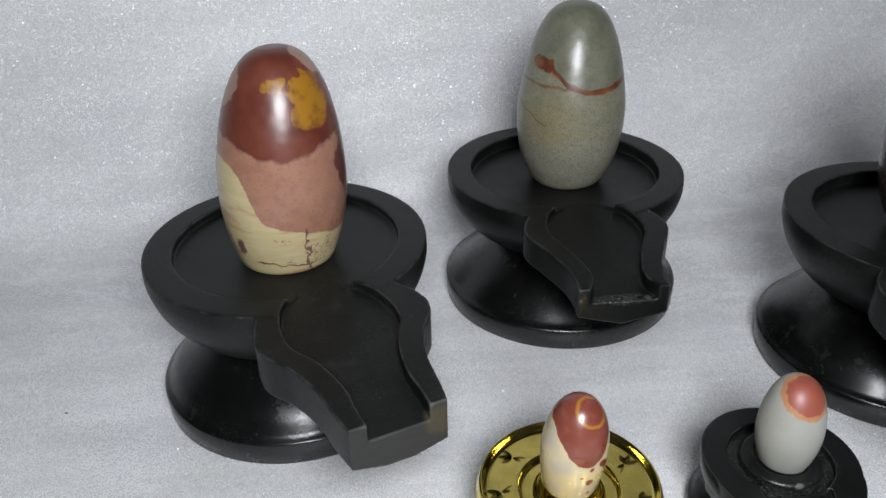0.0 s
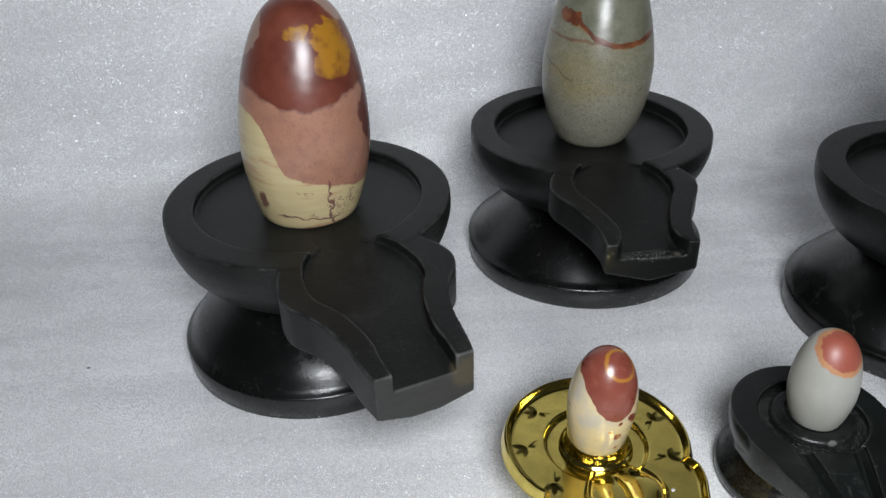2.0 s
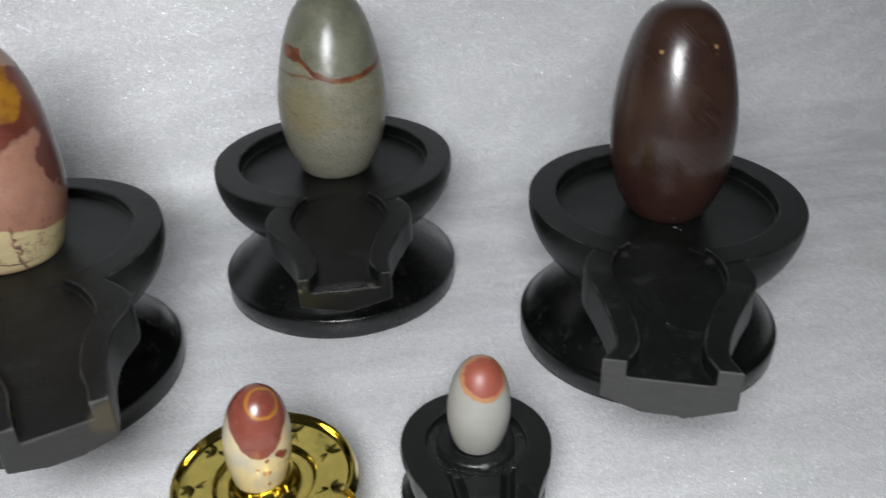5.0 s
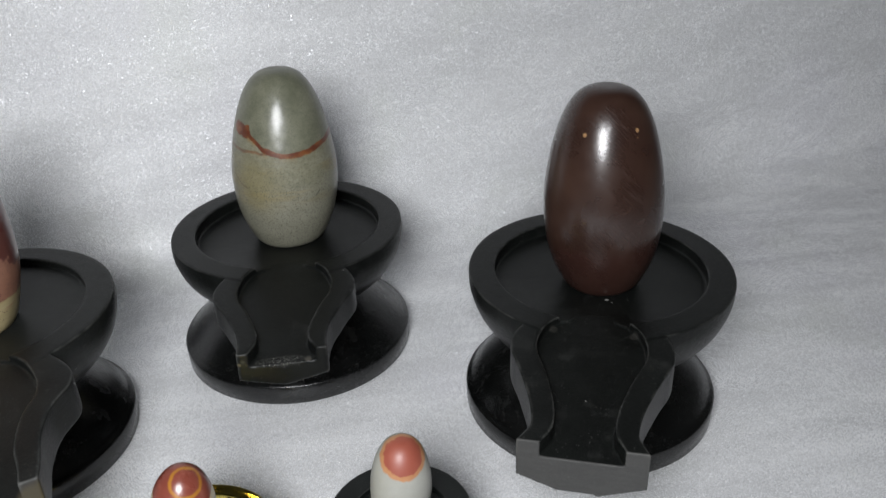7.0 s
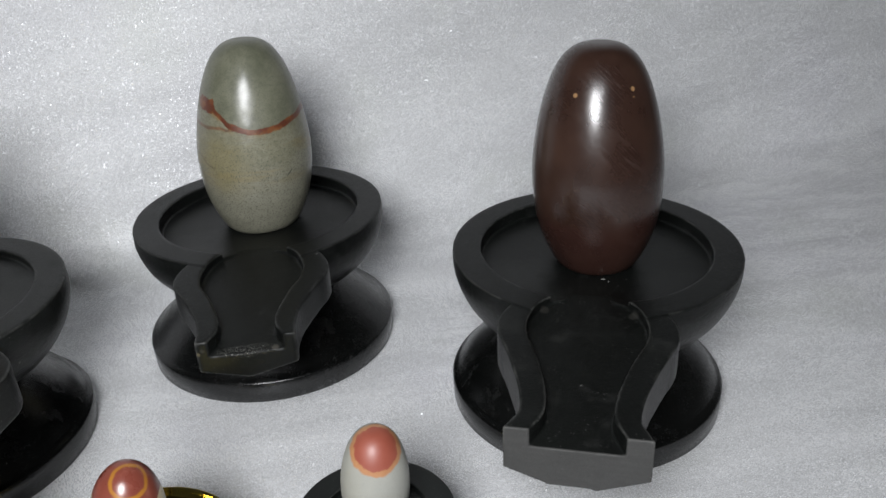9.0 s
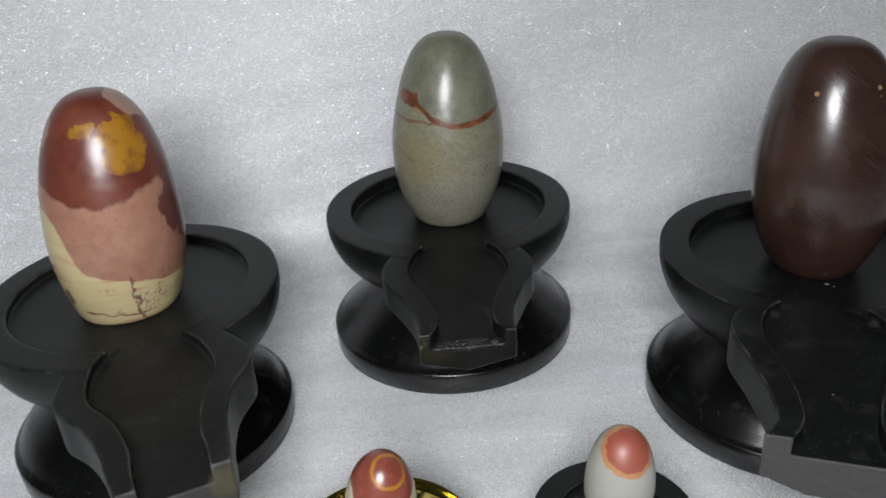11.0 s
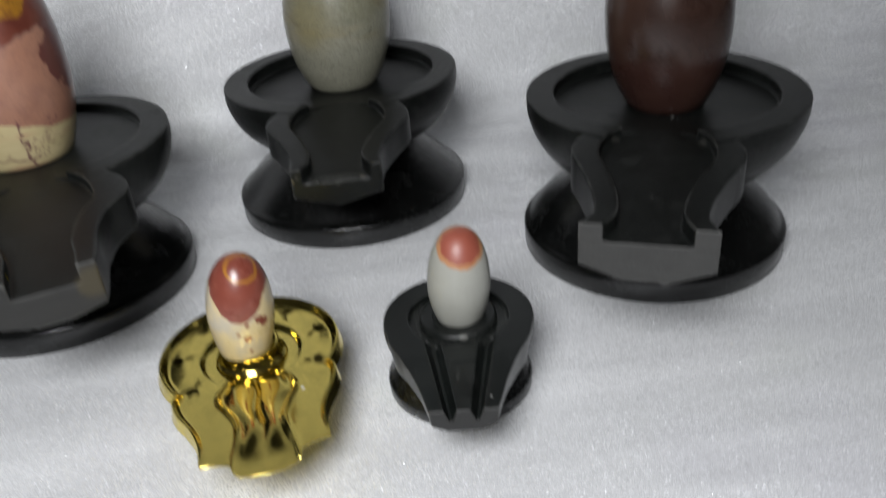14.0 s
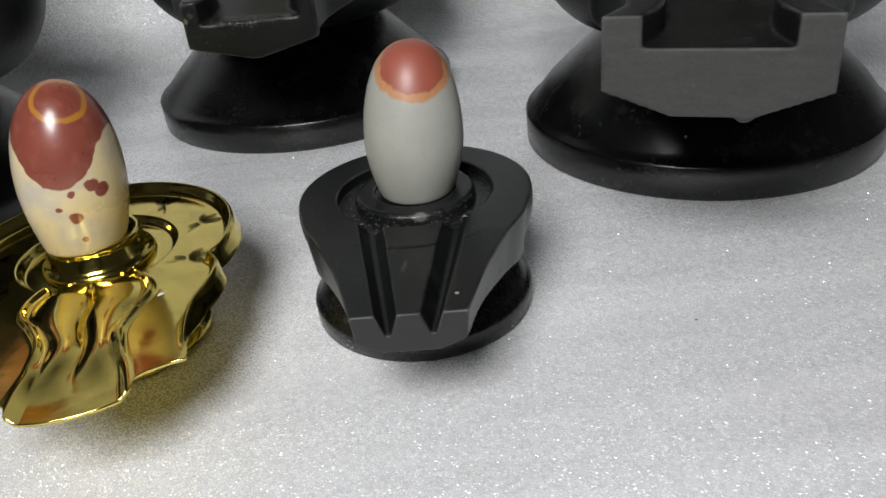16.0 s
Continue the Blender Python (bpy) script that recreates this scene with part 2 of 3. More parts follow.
    return n.set(colour=c, rough=n.add(0.24, n.mul(cloud, 0.16)), normal=n.bump(n.add(n.mul(mottle, 0.6), n.mul(grain, 0.3)), 0.10, 0.0006, n.bump(n.noise(42.0, 2, 0.5), 0.26, 0.0040)), spec=0.5, coat=0.25, coat_rough=0.2)


def jasper_green():
    """Grey-green speckled stone with one rust-red belt."""
    n = Nodes("jasper_green")
    wx, wy, wz = split(n, n.warped(0.0022, 90.0))
    cloud = n.noise(30.0, 4, 0.6)
    grain = n.noise(750.0, 3, 0.65)
    mottle = n.noise(140.0, 5, 0.7)
    strata = n.noise(1.0, 4, 0.65, (40.0, 40.0, 120.0))
    c = n.mix(n.step(n.add(n.mul(strata, 0.5), n.mul(n.noise(420.0, 4, 0.7), 0.5)), 0.36, 0.64), (0.142, 0.138, 0.092), (0.215, 0.210, 0.150))
    c = n.mix(n.mul(n.step(n.z, 0.060, 0.030), 0.5), c, (0.225, 0.222, 0.180))
    ochre = n.mul(n.step(n.noise(1.0, 4, 0.65, (22.0, 22.0, 150.0)), 0.47, 0.62), n.mul(n.step(n.z, 0.030, 0.048), n.step(n.z, 0.078, 0.064)))
    c = n.mix(n.mul(ochre, 0.45), c, (0.215, 0.165, 0.070))
    # the crown above the belt is greener and darker, a warm flush lies low on one side
    line = n.add(n.mul(n.mul(n.add(wx, -0.013), n.add(wx, -0.013)), 12.5), 0.0715)
    line = n.add(line, n.mul(n.step(wx, -0.004, -0.016), n.mul(n.step(wx, -0.034, -0.016), 0.0035)))
    over = n.op("SUBTRACT", wz, line)
    c = n.mix(n.mul(n.step(over, -0.001, 0.001), 0.7), c, n.mix(n.step(n.noise(60.0, 4, 0.65), 0.35, 0.65), (0.080, 0.088, 0.060), (0.150, 0.155, 0.112)))
    flush = n.vec("DISTANCE", n.warped(0.010, 50.0), (-0.016, -0.026, 0.050))
    c = n.mix(n.mul(n.step(flush, 0.028, 0.006), 0.5), c, (0.205, 0.172, 0.074))
    belt = n.mul(n.step(n.op("ABSOLUTE", over), 0.0024, 0.0015), n.mul(n.step(n.y, 0.012, 0.004), n.step(n.x, -0.020, -0.015)))
    head = n.vec("DISTANCE", n.warped(0.003, 150.0), (-0.0215, -0.0160, 0.0880))
    for place in ((-0.0250, -0.0120, 0.0890), (-0.0180, -0.0200, 0.0868)):
        head = n.op("MINIMUM", head, n.vec("DISTANCE", n.warped(0.003, 150.0), place))
    belt = n.op("MAXIMUM", belt, n.step(head, 0.0048, 0.0042))
    thin = n.op("ABSOLUTE", n.op("SUBTRACT", wz, n.add(n.mul(wx, -0.05), 0.0736)))
    thin = n.mul(n.step(thin, 0.0014, 0.0005), n.mul(n.step(n.x, 0.002, -0.006), n.step(n.y, 0.006, -0.002)))
    c = n.mix(n.op("MAXIMUM", belt, n.mul(thin, 0.6)), c, n.mix(n.step(n.noise(140.0, 3), 0.4, 0.65), (0.100, 0.027, 0.012), (0.165, 0.058, 0.020)))
    halo = n.mul(n.step(over, -0.0060, -0.0020), n.step(over, 0.0, -0.0020))
    c = n.mix(n.mul(n.mul(halo, n.step(n.noise(90.0, 3), 0.5, 0.7)), 0.5), c, (0.26, 0.15, 0.05))
    crack = n.op("ABSOLUTE", n.add(n.op("SUBTRACT", wz, 0.0545), n.mul(n.add(wx, 0.028), 0.7)))
    crack = n.mul(n.step(crack, 0.0006, 0.0002), n.mul(n.step(n.x, -0.018, -0.022), n.step(n.x, -0.036, -0.033)))
    c = n.mix(n.mul(crack, 0.7), c, (0.05, 0.03, 0.02))
    off = n.vec("SUBTRACT", n.co, (0.0258, -0.0250, 0.0427))  # a short slanting nick
    across = n.op("ABSOLUTE", n.vec("DOT_PRODUCT", off, (0.46, 0.48, -0.75)))
    nick = n.mul(n.step(across, 0.0006, 0.0003), n.step(n.vec("LENGTH", off), 0.0028, 0.0020))
    c = n.mix(n.mul(nick, 0.85), c, (0.03, 0.03, 0.024))
    c = n.mix(n.mul(n.step(n.noise(1250.0, 2, 0.55), 0.55, 0.61), n.add(0.34, n.mul(n.step(n.z, 0.075, 0.045), 0.34))), c, (0.055, 0.053, 0.042))
    return n.set(colour=c, rough=n.add(0.27, n.mul(cloud, 0.16)), normal=n.bump(n.add(n.mul(mottle, 0.6), n.mul(grain, 0.3)), 0.10, 0.0006, n.bump(n.noise(48.0, 2, 0.5), 0.30, 0.0040)), spec=0.5, coat=0.25, coat_rough=0.22)


def jasper_maroon():
    n = Nodes("jasper_maroon")
    cloud = n.noise(26.0, 4, 0.6)
    grain = n.noise(600.0, 3, 0.6)
    rubbed = n.noise(1.0, 4, 0.6, (120.0, 120.0, 30.0))
    c = n.mix(n.step(cloud, 0.3, 0.72), (0.021, 0.0098, 0.0072), (0.039, 0.0198, 0.0135))
    foot = n.op("SUBTRACT", split(n, n.warped(0.006, 40.0))[2], n.add(n.mul(n.x, 0.12), 0.036))
    c = n.mix(n.mul(n.step(foot, 0.003, -0.003), 0.5), c, (0.031, 0.0130, 0.0108))
    slanted = n.tree.nodes.new("ShaderNodeCombineXYZ")
    for socket, v in zip(slanted.inputs, (n.add(n.mul(n.x, 0.7), n.mul(n.z, 0.7)), n.y, n.add(n.mul(n.z, 0.7), n.mul(n.x, -0.7)))):
        n.link(v, socket)
    scratch = n.mul(n.step(n.noise(1.0, 3, 0.7, (1800.0, 60.0, 60.0), slanted.outputs[0]), 0.52, 0.66), n.step(n.noise(45.0, 4, 0.65), 0.46, 0.64))
    c = n.mix(n.mul(n.step(grain, 0.6, 0.75), 0.22), c, (0.075, 0.042, 0.030))
    c = n.mix(n.mul(scratch, 0.11), c, (0.10, 0.065, 0.050))
    dots = n.op("MINIMUM", n.vec("DISTANCE", n.co, (-0.0183, -0.0151, 0.1018)), n.vec("DISTANCE", n.co, (0.0103, -0.0175, 0.1042)))
    dots = n.op("MINIMUM", dots, n.add(n.vec("DISTANCE", n.co, (0.0105, -0.0192, 0.1005)), 0.0008))
    c = n.mix(n.step(dots, 0.0015, 0.0009), c, (0.26, 0.15, 0.07))
    bump = n.bump(n.add(n.mul(cloud, 2.0), n.add(n.mul(grain, 0.25), n.mul(rubbed, 0.5))), 0.12, 0.0012)
    return n.set(colour=c, rough=n.add(0.20, n.add(n.mul(cloud, 0.16), n.mul(scratch, 0.25))), normal=bump, spec=0.5, coat=0.3, coat_rough=0.17)


def jasper_cream():
    """Small stone: brick-red crown with an ochre ring over cream, a few red drops."""
    n = Nodes("jasper_cream")
    tx, ty, tz = split(n, n.warped(0.0013, 240.0))
    cloud = n.noise(90.0, 4, 0.6)
    cream = n.mix(n.step(cloud, 0.42, 0.68), (0.52, 0.43, 0.25), (0.40, 0.36, 0.29))
    red = n.mix(cloud, (0.135, 0.030, 0.020), (0.21, 0.058, 0.038))
    red = n.mix(n.mul(n.step(n.noise(260.0, 4, 0.6), 0.5, 0.7), 0.4), red, (0.25, 0.085, 0.06))
    low = n.add(n.mul(n.mul(n.add(tx, -0.0055), n.add(tx, -0.0055)), 75.0), 0.0228)
    low = n.add(low, n.mul(n.step(ty, -0.006, 0.012), 0.004))
    low = n.add(low, n.mul(n.step(tx, 0.0125, 0.0155), 0.003))
    c = n.mix(n.step(n.op("SUBTRACT", tz, low), -0.0003, 0.0003), cream, red)
    for place, r in (((0.0139, -0.0080, 0.0199), 0.0025), ((0.0122, -0.0098, 0.0222), 0.0022), ((0.0066, -0.0133, 0.0134), 0.0021), ((0.0028, -0.0147, 0.0172), 0.0011), ((0.0067, -0.0122, 0.0058), 0.0011), ((0.0075, -0.0137, 0.0212), 0.0013)):
        d = n.vec("DISTANCE", n.warped(0.0009, 300.0), place)
        c = n.mix(n.step(d, r, r * 0.75), c, (0.165, 0.040, 0.026))
    ring = n.vec("DISTANCE", n.warped(0.0008, 200.0), (0.0068, -0.0025, 0.0453))
    c = n.mix(n.mul(n.step(n.op("ABSOLUTE", n.op("SUBTRACT", ring, 0.0070)), 0.0010, 0.0004), 0.85), c, (0.34, 0.15, 0.02))
    return n.set(colour=c, rough=n.add(0.22, n.mul(cloud, 0.14)), normal=n.bump(n.noise(300.0, 3), 0.06, 0.0004), spec=0.5, coat=0.2, coat_rough=0.18)


def jasper_grey():
    """Small grey stone with a brick-red cap edged in orange."""
    n = Nodes("jasper_grey")
    cloud = n.noise(80.0, 4, 0.6)
    grain = n.noise(1500.0, 2, 0.6)
    grey = n.mix(cloud, (0.25, 0.25, 0.222), (0.33, 0.33, 0.295))
    grey = n.mix(n.mul(n.step(grain, 0.60, 0.72), 0.35), grey, (0.17, 0.17, 0.155))
    d = n.vec("DISTANCE", n.warped(0.0018, 260.0), (0.0028, -0.0040, 0.0417))
    c = n.mix(n.step(d, 0.0123, 0.0112), grey, n.mix(n.noise(400.0, 3), (0.31, 0.135, 0.055), (0.40, 0.21, 0.10)))
    c = n.mix(n.step(d, 0.0099, 0.0092), c, n.mix(cloud, (0.20, 0.046, 0.028), (0.29, 0.080, 0.050)))
    return n.set(colour=c, rough=n.add(0.38, n.mul(cloud, 0.16)), normal=n.bump(n.add(grain, n.noise(260.0, 3)), 0.06, 0.0004), spec=0.5, coat=0.15, coat_rough=0.3)


def brass_material(name, colour, rough):
    n = Nodes(name)
    cloud = n.noise(120.0, 4, 0.6)
    smear = n.noise(1.0, 3, 0.6, (40.0, 400.0, 40.0))
    c = n.mix(n.step(cloud, 0.3, 0.75), colour, tuple(0.8 * v for v in colour))
    r = n.add(rough, n.add(n.mul(n.step(cloud, 0.5, 0.8), 0.10), n.mul(smear, 0.06)))
    return n.set(colour=c, rough=r, metal=1.0, normal=n.bump(n.noise(90.0, 3), 0.10, 0.0008))


def plain_wall(name, colour):
    n = Nodes(name)
    c = n.mix(n.noise(2.0, 4, 0.6), colour, tuple(0.85 * v for v in colour))
    return n.set(colour=c, rough=0.8, normal=n.bump(n.noise(160.0, 3), 0.2, 0.001))


FOAM = foam_material()
PALE = (0.30, 0.30, 0.28)
STONE = [
    # first spot, tan: light thrown by the brass, painted on the spout's corner
    black_stone("black_stone", (0.0064, 0.0071, 0.0066), 0.26, 0.0, 0.1672, [((0.020, -0.170, 0.085), 0.010, (0.055, 0.047, 0.030)), ((-0.0146, -0.1530, 0.0905), 0.0020, (0.5, 0.42, 0.05)), ((0.0494, -0.065, 0.078), 0.0022, PALE)]),
    # the small tan spot is a painted highlight at the left corner of the lip
    black_stone("black_stone_dark", (0.0036, 0.0041, 0.00375), 0.23, 4.0, None, [((-0.0245, -0.1565, 0.084), 0.0016, (0.10, 0.085, 0.05)), ((0.014, -0.154, 0.083), 0.0025, (0.07, 0.065, 0.055))], grit=((0.0, -0.1535, 0.083), (0.24, 1.0, 1.0), -1.0, 0.0048, 0.75)),
    black_stone("black_stone_sawn", (0.0036, 0.0041, 0.00375), 0.24, 9.0, 0.1600, [((-0.053, -0.0295, 0.030), 0.0015, PALE), ((-0.0693, -0.0372, 0.008), 0.0018, PALE), ((0.006, -0.0285, 0.0935), 0.0014, PALE), ((0.0225, -0.0680, 0.0950), 0.0034, (0.022, 0.0215, 0.019)), ((-0.0225, -0.0680, 0.0950), 0.0034, (0.022, 0.0215, 0.019))]),
    black_stone("black_stone_small", (0.0040, 0.0049, 0.0045), 0.19, 14.0, 0.0655, [((0.002, -0.0195, 0.0435), 0.0028, (0.12, 0.12, 0.11))], 0.36, 0.8, ((0.0, 0.0, 0.038), (1.0, 1.0, 0.0), 0.0185, 0.0250, 0.26)),
]
FOOT = [
    black_stone("polished_foot", (0.0020, 0.0022, 0.0021), 0.12, 21.0, None, [((0.060, 0.010, 0.026), 0.0010, PALE)], 0.60, 0.0),
    black_stone("polished_foot_chipped", (0.0020, 0.0022, 0.0021), 0.12, 27.0, None, [((-0.0662, 0.0005, 0.0285), 0.0021, (0.24, 0.27, 0.36)), ((-0.0197, -0.0762, 0.0205), 0.0011, PALE)], 0.60, 0.0),
    black_stone("polished_foot_specked", (0.0020, 0.0022, 0.0021), 0.12, 33.0, None, [((-0.0531, -0.0293, 0.0330), 0.0011, PALE), ((-0.0693, -0.0372, 0.008), 0.0018, PALE)], 0.60, 0.0),
    black_stone("polished_foot_small", (0.0026, 0.0029, 0.0027), 0.14, 41.0, None, [], 0.55, 0.0),
]
BRASS = brass_material("brass", (0.82, 0.66, 0.17), 0.08)
BRASS_DARK = brass_material("brass_engraved", (0.56, 0.45, 0.14), 0.30)
WALL = plain_wall("dim_wall", (0.22, 0.215, 0.205))


# ---- mesh helpers ----
def mesh_of(name, bm, material, smooth=True):
    me = bpy.data.meshes.new(name)
    bm.normal_update()
    bm.to_mesh(me)
    bm.free()
    me.materials.append(material)
    for p in me.polygons:
        p.use_smooth = smooth
    return me


def part(name, bm, material, parent, label="", smooth=True):
    ob = new(name, mesh_of(name, bm, material, smooth))
    ob.parent = parent
    if label:
        ob["label"] = label
    return ob


def thing(name, place, turn=0.0, **tags):
    ob = new(name)
    ob.matrix_world = pose(*place, 0, 0, turn)
    ob.empty_display_size = 0.02
    return tagged(ob, **tags)


def curve(points, count):
    """A smooth line through the points (Catmull-Rom)."""
    p = np.array(points, float)
    p = np.vstack([2 * p[0] - p[1], p, 2 * p[-1] - p[-2]])
    out = []
    for s in np.linspace(0, len(points) - 1, count):
        i = min(int(s), len(points) - 2)
        t = s - i
        a, b, c, d = p[i : i + 4]
        out.append(0.5 * (2 * b + (c - a) * t + (2 * a - 5 * b + 4 * c - d) * t**2 + (3 * b - a - 3 * c + d) * t**3))
    return [tuple(float(v) for v in q) for q in out]


def lathe(profile, count=96):
    """A closed solid turned from (radius, height) pairs, from the bottom up."""
    bm = bmesh.new()
    rings = []
    for r, z in profile:
        rings.append([bm.verts.new((r * math.cos(2 * math.pi * i / count), r * math.sin(2 * math.pi * i / count), z)) for i in range(count)])
    for a, b in zip(rings, rings[1:]):
        for i in range(count):
            j = (i + 1) % count
            bm.faces.new((a[i], a[j], b[j], b[i]))
    bm.faces.new(list(reversed(rings[0])))
    bm.faces.new(rings[-1])
    return bm


def loft(sections):
    """A closed solid through sections of equal point count."""
    bm = bmesh.new()
    rows = [[bm.verts.new(p) for p in s] for s in sections]
    for a, b in zip(rows, rows[1:]):
        for i in range(len(a)):
            j = (i + 1) % len(a)
            bm.faces.new((a[i], a[j], b[j], b[i]))
    bm.faces.new(list(reversed(rows[0])))
    bm.faces.new(rows[-1])
    bmesh.ops.recalc_face_normals(bm, faces=bm.faces)
    return bm


def carve(solid, joined, cut, depth, soften):
    """Joins and cuts solids, then rounds the edges as carved stone has them. Returns a bmesh."""
    made = [new("block", mesh_of("block", b, WALL)) for b in (solid, *joined, *cut)]
    for ob, kind in zip(made[1:], ["UNION"] * len(joined) + ["DIFFERENCE"] * len(cut)):
        m = made[0].modifiers.new("cut", "BOOLEAN")
        m.operation, m.object, m.solver = kind, ob, "EXACT"
    m = made[0].modifiers.new("round", "REMESH")
    m.mode, m.octree_depth, m.scale, m.use_smooth_shade, m.use_remove_disconnected = "SHARP", depth, 0.95, True, False
    m = made[0].modifiers.new("soft", "SMOOTH")
    m.factor, m.iterations = 0.5, soften
    bpy.context.view_layer.update()
    me = bpy.data.meshes.new_from_object(made[0].evaluated_get(bpy.context.evaluated_depsgraph_get()))
    bm = bmesh.new()
    bm.from_mesh(me)
    bpy.data.meshes.remove(me)
    for ob in made:
        old = ob.data
        bpy.data.objects.remove(ob)
        bpy.data.meshes.remove(old)
    return bm


# ---- the sheet of foam and the plain room ----
def backdrop_sheet():
    """White foam sheet: flat underfoot, then swept up a leaning back wall that stands askew."""
    back, radius, lean = 0.598, 0.055, radians(14)
    line = [(-0.75, 0.0)] + [(-0.75 + 0.06 * i, 0.0) for i in range(1, 23)]
    for i in range(13):
        a = (math.pi / 2 - lean) * i / 12
        line.append((back + radius * math.sin(a), radius * (1 - math.cos(a))))
    for i in range(1, 16):
        line.append((line[22 + 13][0] + 0.07 * i * math.sin(lean), line[22 + 13][1] + 0.07 * i * math.cos(lean)))
    bm = bmesh.new()
    rows = []
    for y, z in line:
        row = []
        for i in range(61):
            x = -1.2 + 0.045 * i
            k = min(max((y - 0.35) / 0.22, 0.0), 1.0)
            ripple = 0.003 * noise.noise((x * 3.0, z * 22.0, 1.7)) * min(z / 0.05, 1.0)
            row.append(bm.verts.new((x, y + 0.2 * x * k + ripple, z)))
        rows.append(row)
    for a, b in zip(rows, rows[1:]):
        for i in range(60):
            bm.faces.new((a[i], a[i + 1], b[i + 1], b[i]))
    ob = tagged(new("backdrop", mesh_of("backdrop", bm, FOAM)), "white sparkling packing foam sheet swept up a wall", "backdrop", kind="structure")
    m = ob.modifiers.new("thick", "SOLIDIFY")
    m.thickness, m.offset = 0.003, -1.0


def box(x0, y0, z0, x1, y1, z1):
    bm = bmesh.new()
    bmesh.ops.create_cube(bm, size=1, matrix=Matrix.LocRotScale(((x0 + x1) / 2, (y0 + y1) / 2, (z0 + z1) / 2), None, (x1 - x0, y1 - y0, z1 - z0)))
    return bm


def room():
    for name, size, what in (
        ("floor", (-1.6, -3.4, -0.08, 1.8, 1.6, -0.004), "plain grey floor under the foam sheet"),
        ("ceiling", (-1.6, -3.4, 2.5, 1.8, 1.6, 2.58), "plain pale ceiling"),
        ("wall_north", (-1.6, 1.52, -0.004, 1.8, 1.6, 2.5), "plain pale wall"),
        ("wall_south", (-1.6, -3.4, -0.004, 1.8, -3.32, 2.5), "plain pale wall"),
        ("wall_west", (-1.6, -3.32, -0.004, -1.52, 1.52, 2.5), "plain pale wall"),
        ("wall_east", (1.72, -3.32, -0.004, 1.8, 1.52, 2.5), "plain pale wall"),
    ):
        tagged(new(name, mesh_of(name, box(*size), WALL, False)), what, name.split("_")[0], kind="structure")


backdrop_sheet()
room()


# ---- large black stands with a round basin and a leaf-shaped spout ----
def outer_half(length, tip):
    """Half widths of the spout, (along, half width), from inside the basin to its tip."""
    k = (length - 0.120) / 0.040
    far = [(0.120 + (v - 0.120) * k, u) for v, u in ((0.135, 0.0275), (0.148, 0.0255), (0.155, 0.5 * (0.0255 + tip)), (0.160, tip))]
    return [(0.030, 0.028), (0.055, 0.0325), (0.068, 0.0368), (0.078, 0.0415), (0.088, 0.0434), (0.097, 0.0418), (0.107, 0.0375), (0.120, 0.0325)] + far


def inner_half(length, flare):
    k = (length - 0.120) / 0.040
    return [(0.0, 0.0115), (0.050, 0.0115), (0.0585, 0.0125), (0.0635, 0.0200), (0.072, 0.0258), (0.084, 0.0290), (0.096, 0.0278), (0.110, 0.0225), (0.120 + 0.006 * k, 0.0175), (0.120 + 0.020 * k, 0.0146), (0.120 + 0.030 * k, 0.0150), (0.120 + 0.040 * k, flare), (0.120 + 0.044 * k, flare)]


